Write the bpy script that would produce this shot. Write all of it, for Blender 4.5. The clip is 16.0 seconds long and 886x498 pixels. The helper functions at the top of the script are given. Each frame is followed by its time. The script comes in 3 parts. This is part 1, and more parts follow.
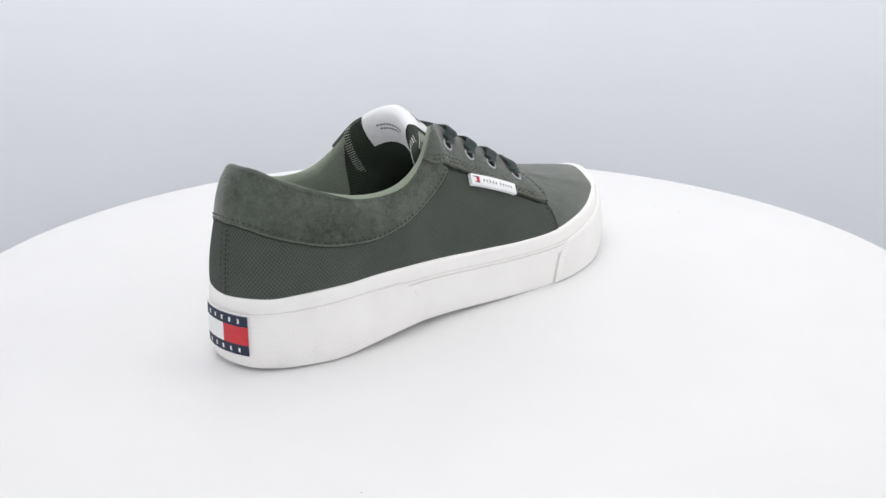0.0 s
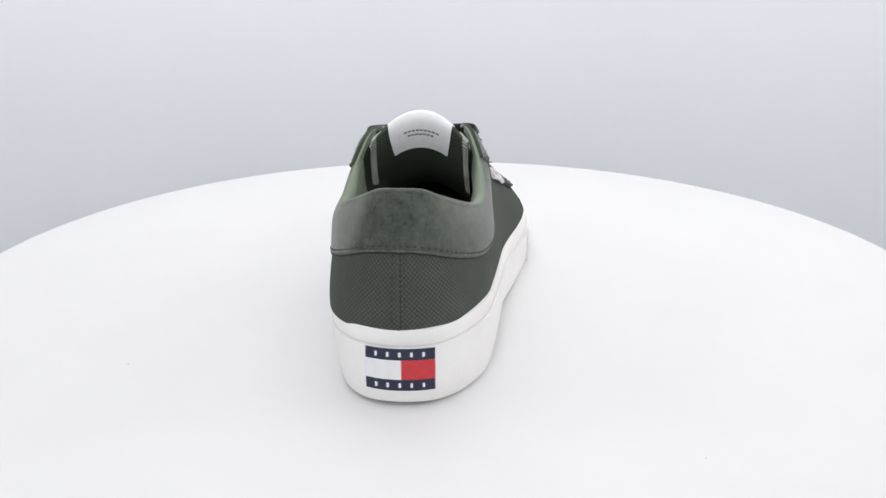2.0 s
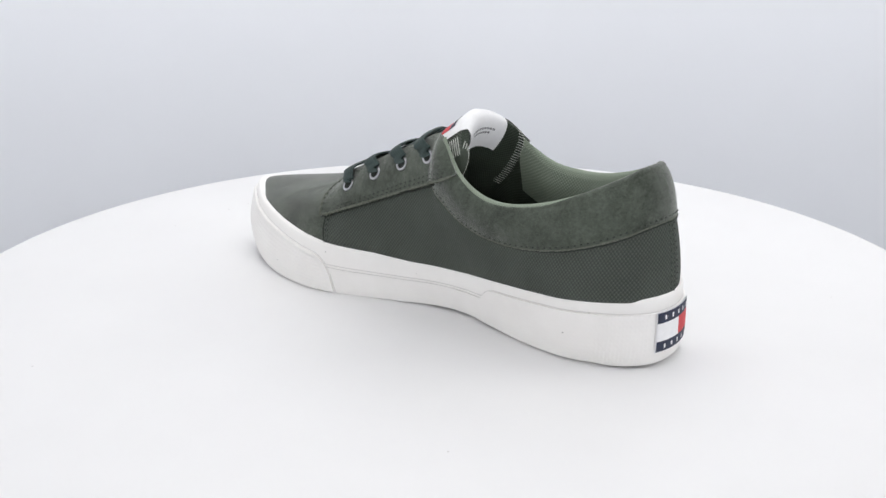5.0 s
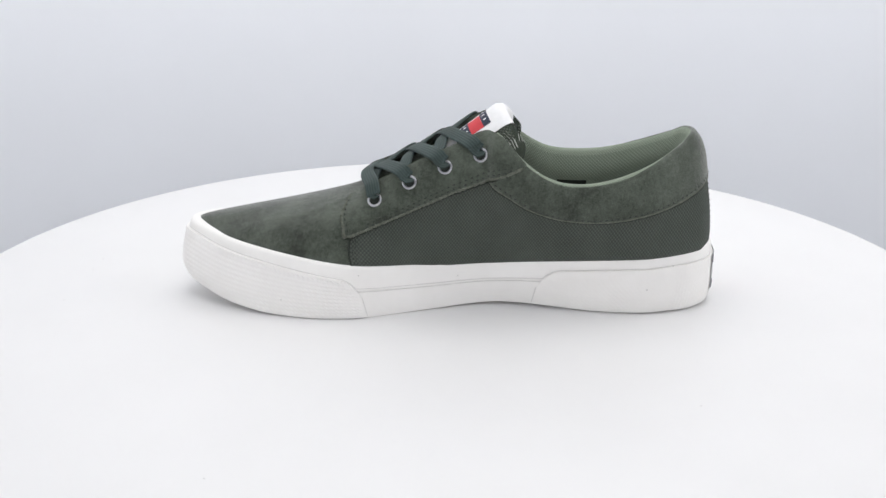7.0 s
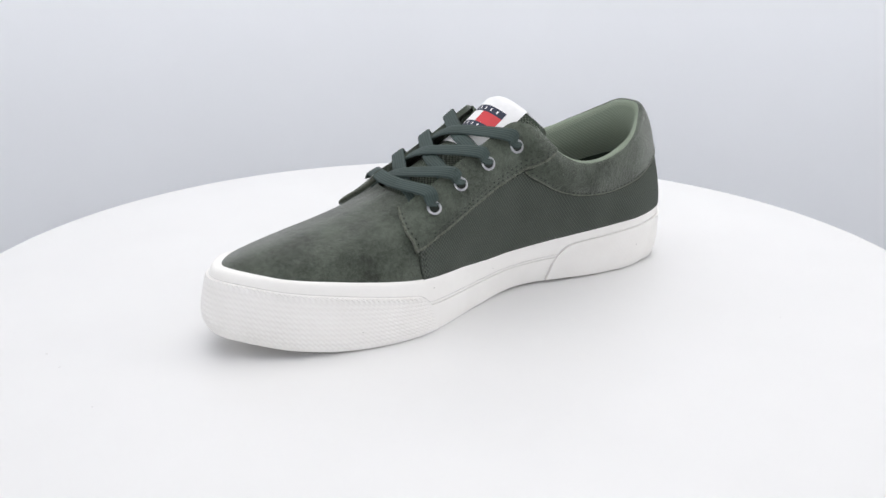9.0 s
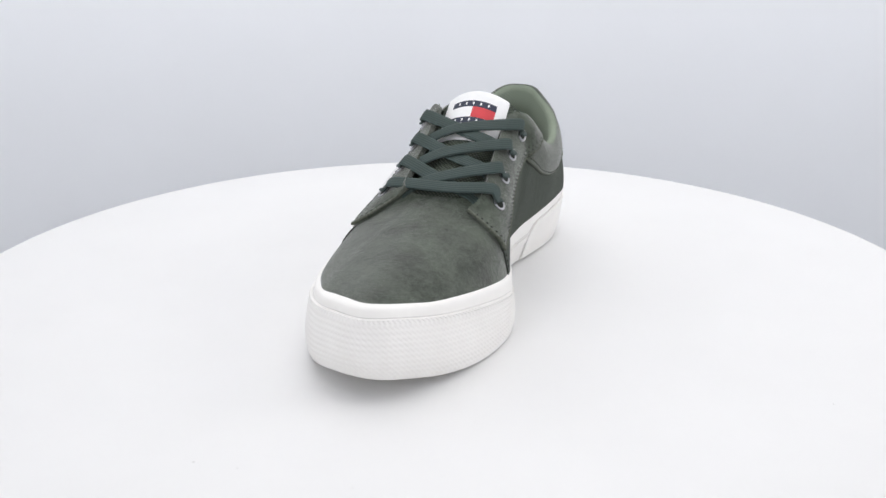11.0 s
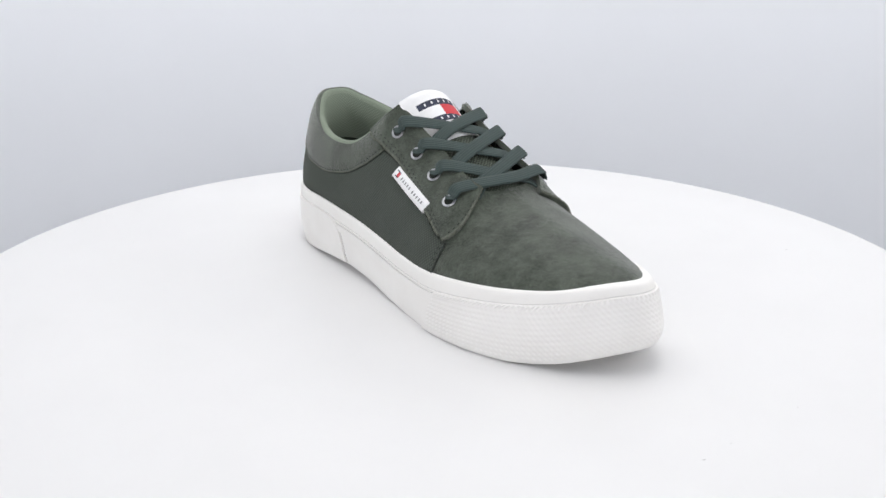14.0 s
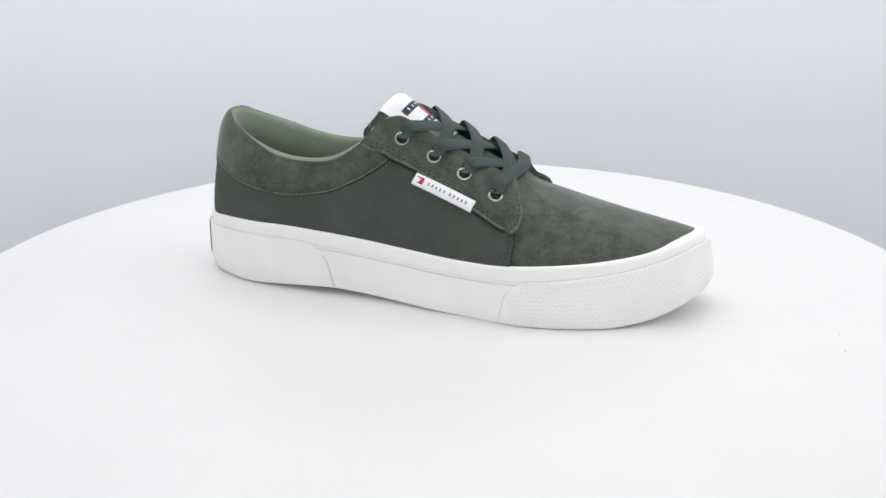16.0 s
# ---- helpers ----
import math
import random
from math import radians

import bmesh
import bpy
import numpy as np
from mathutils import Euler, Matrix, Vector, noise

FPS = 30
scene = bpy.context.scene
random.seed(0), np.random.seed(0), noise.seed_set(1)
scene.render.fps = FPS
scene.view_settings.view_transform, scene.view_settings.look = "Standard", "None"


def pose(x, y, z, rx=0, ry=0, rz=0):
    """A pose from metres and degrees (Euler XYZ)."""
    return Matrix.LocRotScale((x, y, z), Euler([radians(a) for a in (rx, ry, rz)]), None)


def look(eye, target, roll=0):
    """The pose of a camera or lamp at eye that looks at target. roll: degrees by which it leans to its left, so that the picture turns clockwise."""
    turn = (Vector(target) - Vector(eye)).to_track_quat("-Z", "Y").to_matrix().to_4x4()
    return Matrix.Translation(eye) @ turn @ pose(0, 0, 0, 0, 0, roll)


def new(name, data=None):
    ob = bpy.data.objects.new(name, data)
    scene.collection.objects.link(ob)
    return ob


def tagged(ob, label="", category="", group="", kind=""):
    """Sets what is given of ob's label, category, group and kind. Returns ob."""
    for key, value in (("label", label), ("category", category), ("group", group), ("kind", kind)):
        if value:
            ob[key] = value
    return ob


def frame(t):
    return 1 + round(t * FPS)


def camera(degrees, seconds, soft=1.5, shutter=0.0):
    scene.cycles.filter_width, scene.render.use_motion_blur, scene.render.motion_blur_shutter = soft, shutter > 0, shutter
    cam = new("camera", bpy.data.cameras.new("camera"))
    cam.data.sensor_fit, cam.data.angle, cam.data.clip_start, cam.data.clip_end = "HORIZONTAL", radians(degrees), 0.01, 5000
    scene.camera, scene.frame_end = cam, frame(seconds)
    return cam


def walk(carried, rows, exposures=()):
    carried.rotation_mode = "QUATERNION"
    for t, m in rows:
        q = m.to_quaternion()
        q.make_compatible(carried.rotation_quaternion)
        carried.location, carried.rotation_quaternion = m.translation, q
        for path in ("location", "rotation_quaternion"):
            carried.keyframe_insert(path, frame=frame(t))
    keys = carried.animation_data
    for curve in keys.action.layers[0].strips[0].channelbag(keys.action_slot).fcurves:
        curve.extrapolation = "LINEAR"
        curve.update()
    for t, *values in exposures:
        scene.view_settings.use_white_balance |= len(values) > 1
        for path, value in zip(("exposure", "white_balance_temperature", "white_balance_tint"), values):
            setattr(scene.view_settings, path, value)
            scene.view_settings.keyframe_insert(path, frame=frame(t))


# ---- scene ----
EYE_D, EYE_H, TILT, PAN, LEAN = 0.5475, 0.21544, 19.430, 0.134, -0.101
TURN = 18.4597            # degrees a second, counter-clockwise from above
cam = camera(48.87, 16.0, soft=1.5, shutter=0.3)
CAM_POSE = pose(0, -EYE_D, EYE_H, 90 - TILT, 0, PAN) @ pose(0, 0, 0, 0, 0, LEAN)
walk(cam, [(0.0, CAM_POSE), (16.0, CAM_POSE)])

# ---- world and light ----
world = bpy.data.worlds.new("studio")
scene.world = world
world.use_nodes = True
world.node_tree.nodes["Background"].inputs[0].default_value = (0.9, 0.93, 1.0, 1)
world.node_tree.nodes["Background"].inputs[1].default_value = 0.3


def softbox(name, eye, target, size_x, size_y, watts, colour=(1, 1, 1)):
    lamp = bpy.data.lights.new(name, "AREA")
    lamp.shape, lamp.size, lamp.size_y, lamp.energy, lamp.color = "RECTANGLE", size_x, size_y, watts, colour
    ob = new(name, lamp)
    ob.matrix_world = look(eye, target)
    return ob


softbox("ceiling_softbox", (0, 0.12, 0.85), (0, 0.121, 0), 0.9, 0.9, 4.7, (1.0, 0.98, 0.955))
softbox("front_softbox", (0, -0.92, 0.33), (0, 0.6, 0.1), 1.2, 0.22, 4.4, (1.0, 0.98, 0.955))
# unseen fill lamp, added to make the backdrop lighter towards its top
softbox("added_backdrop_fill", (0, 0.60, 0.72), (0, 0.95, 0.42), 1.3, 0.2, 2.0, (1.0, 0.98, 0.955))
for side, watts in ((-1, 1.6), (1, 2.9)):
    softbox("side_softbox", (side * 0.88, 0.05, 0.40), (0, 0.12, 0.08), 0.5, 0.6, watts, (1.0, 0.98, 0.955))
scene.view_settings.exposure = 0.0


# ---- materials ----
class Nodes:
    """A new material and short ways to add nodes to it."""

    def __init__(self, name):
        self.mat = bpy.data.materials.new(name)
        self.mat.use_nodes = True
        self.tree = self.mat.node_tree
        self.bsdf = self.tree.nodes["Principled BSDF"]

    def add(self, kind, **values):
        n = self.tree.nodes.new(kind)
        for key, value in values.items():
            if key in n.inputs:
                n.inputs[key].default_value = value
            else:
                setattr(n, key, value)
        return n

    def link(self, a, b):
        self.tree.links.new(a, b)

    def maths(self, op, a, b=0.0):
        n = self.tree.nodes.new("ShaderNodeMath")
        n.operation = op
        for i, x in enumerate((a, b)):
            if isinstance(x, (int, float)):
                n.inputs[i].default_value = x
            else:
                self.link(x, n.inputs[i])
        return n.outputs[0]

    def ramp(self, fac, low, high, p0=0.0, p1=1.0):
        n = self.tree.nodes.new("ShaderNodeValToRGB")
        n.color_ramp.elements[0].position, n.color_ramp.elements[1].position = p0, p1
        n.color_ramp.elements[0].color, n.color_ramp.elements[1].color = (*low, 1), (*high, 1)
        self.link(fac, n.inputs[0])
        return n.outputs[0]

    def noise(self, scale, detail=3.0, rough=0.55, vector=None):
        n = self.add("ShaderNodeTexNoise", Scale=scale, Detail=detail, Roughness=rough)
        self.link(vector or self.coord(), n.inputs["Vector"])
        return n.outputs["Fac"]

    def coord(self, which="Object"):
        return self.add("ShaderNodeTexCoord").outputs[which]

    def bump(self, height, strength, distance):
        n = self.add("ShaderNodeBump", Strength=strength, Distance=distance)
        self.link(height, n.inputs["Height"])
        self.link(n.outputs[0], self.bsdf.inputs["Normal"])

    def waves(self, pitch_u, pitch_v):
        """Two crossing sine ripples over the UV, which is in metres."""
        sep = self.add("ShaderNodeSeparateXYZ")
        self.link(self.coord("UV"), sep.inputs[0])
        su = self.maths("SINE", self.maths("MULTIPLY", sep.outputs[0], 2 * math.pi / pitch_u))
        sv = self.maths("SINE", self.maths("MULTIPLY", sep.outputs[1], 2 * math.pi / pitch_v))
        return su, sv

    def set(self, **values):
        for key, value in values.items():
            self.bsdf.inputs[key.replace("_", " ")].default_value = value
        return self


def plain(name, colour, rough=0.6, spread=0.06, scale=60.0, bump=0.0, metal=0.0):
    m = Nodes(name).set(Roughness=rough, Metallic=metal)
    n = m.noise(scale, 4.0)
    low = tuple(c * (1 - spread) for c in colour)
    high = tuple(min(1.0, c * (1 + spread)) for c in colour)
    m.link(m.ramp(n, low, high, 0.3, 0.7), m.bsdf.inputs["Base Color"])
    if bump:
        m.bump(m.noise(scale * 12, 3.0), 0.4, bump)
    return m.mat


TABLE = plain("white_table", (0.755, 0.753, 0.755), 0.45, 0.012, 14.0)
# floor out of view; its grey is chosen to cut bounce onto the backdrop
UNSEEN_FLOOR = plain("unseen_grey_floor", (0.16, 0.165, 0.175), 0.8, 0.08, 6.0)
PAPER = plain("backdrop_paper", (0.876, 0.897, 0.940), 0.9, 0.01, 3.0)
GREEN = (0.066, 0.077, 0.062)


def suede(name, colour):
    """Napped leather: soft blotches where the nap lies two ways, fine fibres, a faint sheen."""
    m = Nodes(name).set(Roughness=0.95, Sheen_Weight=0.45, Sheen_Roughness=0.45)
    m.bsdf.inputs["Specular IOR Level"].default_value = 0.15
    blotch, fibre = m.noise(38, 5.0, 0.62), m.noise(950, 4.0, 0.75)
    grain = m.noise(420, 3.0, 0.7)
    mid = m.noise(125, 4.0, 0.6)
    coarse = m.maths("ADD", m.maths("MULTIPLY", blotch, 0.36), m.maths("MULTIPLY", mid, 0.20))
    mix = m.maths("ADD", coarse, m.maths("ADD", m.maths("MULTIPLY", grain, 0.19), m.maths("MULTIPLY", fibre, 0.25)))
    low, high = tuple(c * 0.5 for c in colour), tuple(c * 1.65 for c in colour)
    m.link(m.ramp(mix, low, high, 0.40, 0.62), m.bsdf.inputs["Base Color"])
    m.bump(m.maths("ADD", fibre, m.maths("MULTIPLY", m.noise(300, 3.0), 0.8)), 0.6, 0.0006)
    return m.mat


def woven(name, low, high, pitch, depth, rough=0.85, tall=1.0):
    """Woven cloth: over-and-under threads as ripples over the UV."""
    m = Nodes(name).set(Roughness=rough)
    m.bsdf.inputs["Specular IOR Level"].default_value = 0.25
    su, sv = m.waves(pitch, pitch * tall)
    h = m.maths("ADD", m.maths("MULTIPLY", m.maths("MULTIPLY", su, sv), 0.5), 0.5)
    h = m.maths("POWER", h, 1.7)
    fuzz = m.noise(900, 3.0)
    patch = m.noise(40, 3.0)
    v = m.maths("ADD", m.maths("MULTIPLY", h, 0.7), m.maths("MULTIPLY", fuzz, 0.3))
    v = m.maths("ADD", v, m.maths("MULTIPLY", m.maths("SUBTRACT", patch, 0.5), 0.5))
    m.link(m.ramp(v, low, high, 0.15, 0.9), m.bsdf.inputs["Base Color"])
    m.bump(m.maths("ADD", h, m.maths("MULTIPLY", fuzz, 0.3)), 0.8, depth)
    return m.mat


def ribbed(name, low, high, ribs):
    """Flat lace: lengthwise ribs across its width (V of the UV), with a fine braid."""
    m = Nodes(name).set(Roughness=0.7)
    m.bsdf.inputs["Specular IOR Level"].default_value = 0.3
    su, sv = m.waves(0.0016, ribs)
    h = m.maths("ADD", m.maths("MULTIPLY", sv, 0.5), 0.5)
    v = m.maths("ADD", m.maths("MULTIPLY", h, 0.6), m.maths("MULTIPLY", m.noise(1200, 3.0), 0.4))
    m.link(m.ramp(v, low, high, 0.2, 0.8), m.bsdf.inputs["Base Color"])
    m.bump(m.maths("ADD", h, m.maths("MULTIPLY", su, 0.12)), 0.45, 0.0003)
    return m.mat


def rubber(name):
    """Off-white rubber, faintly marked."""
    m = Nodes(name).set(Roughness=0.55)
    m.bsdf.inputs["Specular IOR Level"].default_value = 0.35
    n = m.noise(35, 5.0, 0.6)
    m.link(m.ramp(n, (0.83, 0.815, 0.795), (0.88, 0.868, 0.85), 0.3, 0.7), m.bsdf.inputs["Base Color"])
    m.bump(m.noise(500, 4.0), 0.25, 0.0002)
    return m.mat


RUBBER = rubber("white_rubber")
SUEDE = suede("green_suede", GREEN)
CANVAS = woven("green_canvas", (0.049, 0.057, 0.049), (0.103, 0.117, 0.100), 0.0018, 0.0005, tall=1.3)
LINING = woven("pale_green_mesh", (0.18, 0.215, 0.168), (0.25, 0.29, 0.232), 0.0020, 0.0003)
PIPING = woven("pale_green_edge", (0.20, 0.24, 0.185), (0.31, 0.355, 0.285), 0.0016, 0.0003)
TONGUE = woven("tongue_canvas", (0.03, 0.038, 0.03), (0.13, 0.15, 0.12), 0.0022, 0.0006)
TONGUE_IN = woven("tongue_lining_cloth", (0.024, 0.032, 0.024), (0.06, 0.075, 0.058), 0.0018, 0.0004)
# grey that paints shade along the sole's joints and stripes
SEAM_SHADE = plain("seam_shade", (0.62, 0.61, 0.60), 0.8, 0.15, 400.0)
DUST = plain("dust_flakes", (0.5, 0.49, 0.48), 0.9, 0.2, 200.0)
LACE = ribbed("dark_green_lace", (0.034, 0.050, 0.047), (0.050, 0.072, 0.068), 0.0014)
THREAD = plain("green_thread", (0.016, 0.021, 0.016), 0.8, 0.2, 300.0)
RAW = plain("raw_suede_edge", (0.115, 0.125, 0.10), 0.95, 0.3, 700.0)
PALE_THREAD = plain("grey_green_thread", (0.40, 0.42, 0.38), 0.8, 0.25, 300.0)
METAL = plain("eyelet_metal", (0.42, 0.42, 0.44), 0.33, 0.08, 200.0, metal=1.0)
WHITE = plain("white_woven_tape", (0.82, 0.82, 0.83), 0.75, 0.03, 300.0, 0.0001)
NAVY = plain("navy_print", (0.012, 0.018, 0.045), 0.6, 0.15, 300.0)
RED = plain("red_print", (0.56, 0.035, 0.045), 0.6, 0.08, 300.0)
DARK = plain("dark_insole", (0.02, 0.024, 0.02), 0.95, 0.2, 100.0)
PRINT = plain("grey_print", (0.22, 0.22, 0.23), 0.7, 0.1, 300.0)


# ---- mesh helpers ----
MM = 0.001


def mesh_object(name, verts, faces, material, parent=None, label="", uvs=None, smooth=True):
    me = bpy.data.meshes.new(name)
    me.from_pydata([tuple(v) for v in verts], [], [tuple(f) for f in faces])
    if uvs is not None:
        layer = me.uv_layers.new(name="uv")
        idx = np.empty(len(me.loops), dtype=np.int32)
        me.loops.foreach_get("vertex_index", idx)
        layer.data.foreach_set("uv", np.asarray(uvs, dtype=np.float32)[idx].ravel())
    if smooth:
        me.polygons.foreach_set("use_smooth", [True] * len(me.polygons))
        me.set_sharp_from_angle(angle=radians(48))
    me.materials.append(material)
    me.update()
    ob = new(name, me)
    if parent:
        ob.parent = parent
    if label:
        tagged(ob, label)
    return ob


def grid_faces(n, m, close_n=False, close_m=False):
    """Faces of an n x m grid of vertices numbered row by row."""
    out = []
    for i in range(n if close_n else n - 1):
        for j in range(m if close_m else m - 1):
            a, b = i * m + j, i * m + (j + 1) % m
            c, d = ((i + 1) % n) * m + (j + 1) % m, ((i + 1) % n) * m + j
            out.append((a, b, c, d))
    return out


def lathe(name, profile, steps, material, parent=None, label=""):
    """A turned shape about z: profile is (radius, z)."""
    verts, m = [], len(profile)
    for i in range(steps):
        a = 2 * math.pi * i / steps
        verts += [(r * math.cos(a), r * math.sin(a), z) for r, z in profile]
    return mesh_object(name, verts, grid_faces(steps, m, close_n=True), material, parent, label)


def smooth_curve(points, n, closed=False):
    """n points, evenly spaced along a Catmull-Rom curve through the points."""
    p = np.asarray(points, float)
    k = len(p)
    if closed:
        idx = lambda i: p[i % k]
        segs = k
    else:
        ext = np.vstack([2 * p[0] - p[1], p, 2 * p[-1] - p[-2]])
        idx = lambda i: ext[i + 1]
        segs = k - 1
    dense = []
    for i in range(segs):
        a, b, c, d = idx(i - 1), idx(i), idx(i + 1), idx(i + 2)
        for t in np.linspace(0, 1, 24, endpoint=False):
            dense.append(0.5 * (2 * b + (c - a) * t + (2 * a - 5 * b + 4 * c - d) * t * t + (3 * b - a - 3 * c + d) * t ** 3))
    dense.append(p[0] if closed else p[-1])
    dense = np.array(dense)
    s = np.concatenate([[0], np.cumsum(np.linalg.norm(np.diff(dense, axis=0), axis=1))])
    want = np.linspace(0, s[-1], n + 1)[:-1] if closed else np.linspace(0, s[-1], n)
    return np.stack([np.interp(want, s, dense[:, j]) for j in range(dense.shape[1])], 1)


# ---- the studio ----
table = tagged(new("turntable"), "round white turntable disc with a rounded rim", "turntable")
lathe("disc", [(0.0, 0.0), (0.15, 0.0), (0.2965, 0.0), (0.2985, -0.0006), (0.3, -0.003), (0.3, -0.016), (0.2985, -0.019), (0.29, -0.02), (0.0, -0.02)], 192, TABLE, table)
# unseen drum, added to keep front light off the lower backdrop
lathe("unseen_drum", [(0.285, -0.02), (0.285, -0.5)], 96, TABLE, table)
flakes, flake_faces = [], []
for x, y, r in ((38, 222, 0.55), (18.5, 221, 0.45), (-31.4, 219.8, 0.4), (-214.6, 90.8, 0.5), (120, -190, 0.35), (-150, -120, 0.4)):
    k = len(flakes)
    for a in range(5):
        flakes.append(((x + r * math.cos(a * 1.257) * (1 + 0.3 * (a % 2))) * MM, (y + r * math.sin(a * 1.257)) * MM, 0.0004 + 0.0002 * (a % 3)))
    flake_faces.append(tuple(range(k, k + 5)))
tagged(mesh_object("dust", flakes, flake_faces, DUST, table, smooth=False), kind="stuff")
tagged(lathe("backdrop", [(0.95, -0.5), (0.95, 1.2)], 128, PAPER), "pale blue-grey paper backdrop curved round the table", "backdrop", kind="structure")
tagged(lathe("floor", [(0.0, -0.5), (1.0, -0.5)], 64, UNSEEN_FLOOR), "unseen floor below the turntable, grey to dim the lower backdrop", "floor", kind="structure")
tagged(lathe("ceiling", [(0.0, 1.2), (1.0, 1.2)], 64, PAPER), "pale studio ceiling", "ceiling", kind="structure")

# ---- the shoe: outline and surfaces, in millimetres, toe along +y, outer side along +x ----
shoe = tagged(new("sneaker"), "dark green low-top suede and canvas sneaker with a white rubber sole", "sneaker")
MID = -11.0
LATERAL = [(3, -151), (12.3, -144.8), (21.2, -133.5), (28.9, -117), (32.6, -92), (35, -62), (37.1, -34), (40.8, -8), (45.6, 20), (49.3, 44),
           (50, 62), (47.5, 82), (41.6, 102), (32, 121), (20.5, 137), (7, 147.5)]
MEDIAL = [(-24, -151), (-34, -145), (-43.5, -133), (-49.2, -113), (-48, -90), (-42.7, -62), (-37, -40), (-35.5, -18), (-38, 0),
          (-44, 18), (-50.3, 36), (-53.7, 52), (-54.2, 68), (-51.5, 86), (-45.8, 106), (-36.3, 126), (-23.5, 144)]
LOOP = smooth_curve([(MID, -153.3), *LATERAL, (-0.8, 151.7), (-8.5, 152.9), (-16.2, 150.6), *MEDIAL[::-1]], 360, closed=True)
NL = len(LOOP)
TANG = np.roll(LOOP, -1, 0) - np.roll(LOOP, 1, 0)
TANG /= np.linalg.norm(TANG, axis=1)[:, None]
NORM = np.stack([TANG[:, 1], -TANG[:, 0]], 1)          # outward
TOE_I = int(np.argmax(LOOP[:, 1]))
FEATHER_L = [(-154, 38), (-121, 40.4), (-85, 40.3), (-52, 38.2), (-21, 35.3), (10, 33.3), (39, 33), (53, 33.7), (74, 34.9), (94, 36.4), (116, 38.8), (131, 42), (148, 45.5), (158, 46)]
FEATHER_M = [(-154, 38), (-141, 37.4), (-130, 36.2), (-114, 34.3), (-83, 32), (-68, 31), (-36, 28), (-5, 27.5), (26, 29.5), (50, 31), (72, 34), (101, 38), (115, 39.5), (129, 41.5), (148, 45.5), (158, 46)]
BOTTOM_L = [(-154, 1.5), (-135, 0.3), (-110, 0.3), (-85, 2.5), (-58, 4), (-20, 2), (20, 0.3), (45, 0), (80, 0), (104, 0), (124, 2.6), (138, 7), (158, 13)]
BOTTOM_M = [(-154, 1.5), (-135, 0.3), (-80, 0.3), (-50, 1.5), (-29, 2), (0, 0.5), (40, 0), (80, 0), (92, 0.2), (104, 1.0), (124, 3.6), (138, 7), (158, 12)]


def by_side(lat, med):
    lat, med = np.array(lat), np.array(med)
    out = np.empty(NL)
    for i, (x, y) in enumerate(LOOP):
        tab = lat if i <= TOE_I else med
        out[i] = np.interp(y, tab[:, 0], tab[:, 1])
    k = np.hanning(15)
    k /= k.sum()
    return np.convolve(np.concatenate([out[-7:], out, out[:7]]), k, "valid")


Z_TOP, Z_LOW = by_side(FEATHER_L, FEATHER_M) - 1.1, by_side(BOTTOM_L, BOTTOM_M)
Z_TOP += np.where(np.arange(NL) > TOE_I, 1.0, 0.0) * np.interp(LOOP[:, 1], (-153, -122, -100, -60, -20, 5), (0, 2.2, 2.9, 2.4, 1.0, 0))
TOE_W = np.clip((LOOP[:, 1] - 45) / 110, 0, 1) ** 0.9     # how far a place is round the toe

HEEL_W = np.clip((-100 - LOOP[:, 1]) / 45, 0, 1)
LEDGE = np.where(np.arange(NL) <= TOE_I, 1.8, 0.2) * np.exp(-((LOOP[:, 1] - 80) / 36) ** 2)


SLANT = np.where(np.arange(NL) > TOE_I, 1.0, 0.4) * np.interp(LOOP[:, 1], (-152, -128, -60, -30, 0), (0, 1, 1, 0.7, 0))


def wall_inset(i, h):
    """How far the sole wall stands in from the outline, at the part h of its height."""
    low = (0.7 + 3.0 * TOE_W[i] ** 4 + 1.2 * HEEL_W[i]) * max(0.0, 1 - h / 0.3) ** 2
    high = (0.8 + 4.7 * TOE_W[i] + LEDGE[i]) * max(0.0, (h - 0.3) / 0.7) ** 1.5
    return low + high + 6.0 * SLANT[i] * (1 - h)


def at_loop(table, f):
    f = f % NL
    i = int(f)
    k = f - i
    return table[i] * (1 - k) + table[(i + 1) % NL] * k


def wall(f, h, proud=0.0):
    """A place on the sole wall: f along the loop, h from bottom (0) to top (1)."""
    p, n = at_loop(LOOP, f), at_loop(NORM, f)
    i = int(round(f)) % NL
    q = p + n * (proud - wall_inset(i, h))
    z0, z1 = at_loop(Z_LOW, f), at_loop(Z_TOP, f)
    return np.array([q[0], q[1], z0 + (z1 - z0) * h])


def build_midsole():
    hs = [0.0, 0.04, 0.12, 0.25, 0.4, 0.55, 0.7, 0.82, 0.92, 0.97, 1.0]
    verts, m = [], len(hs) + 5
    for i in range(NL):
        n = NORM[i]
        p0 = wall(i, 0.0)
        verts.append((p0[0] - 14 * n[0], p0[1] - 14 * n[1], p0[2]))
        verts.append((p0[0] - 1.2 * n[0], p0[1] - 1.2 * n[1], p0[2]))
        for h in hs:
            verts.append(wall(i, h, -0.5 if h == 1.0 else 0.0))
        p1 = wall(i, 1.0)
        verts.append((p1[0] - 1.6 * n[0], p1[1] - 1.6 * n[1], p1[2] + 0.3))
        verts.append((p1[0] - 5 * n[0], p1[1] - 5 * n[1], p1[2] + 0.3))
        verts.append((p1[0] - 9 * n[0], p1[1] - 9 * n[1], p1[2] - 5))
    faces = grid_faces(NL, m, close_n=True)
    faces = [f[::-1] for f in faces]
    faces.append([i * m for i in range(NL)])
    return mesh_object("midsole", np.array(verts) * MM, faces, RUBBER, shoe, "white rubber midsole")


build_midsole()

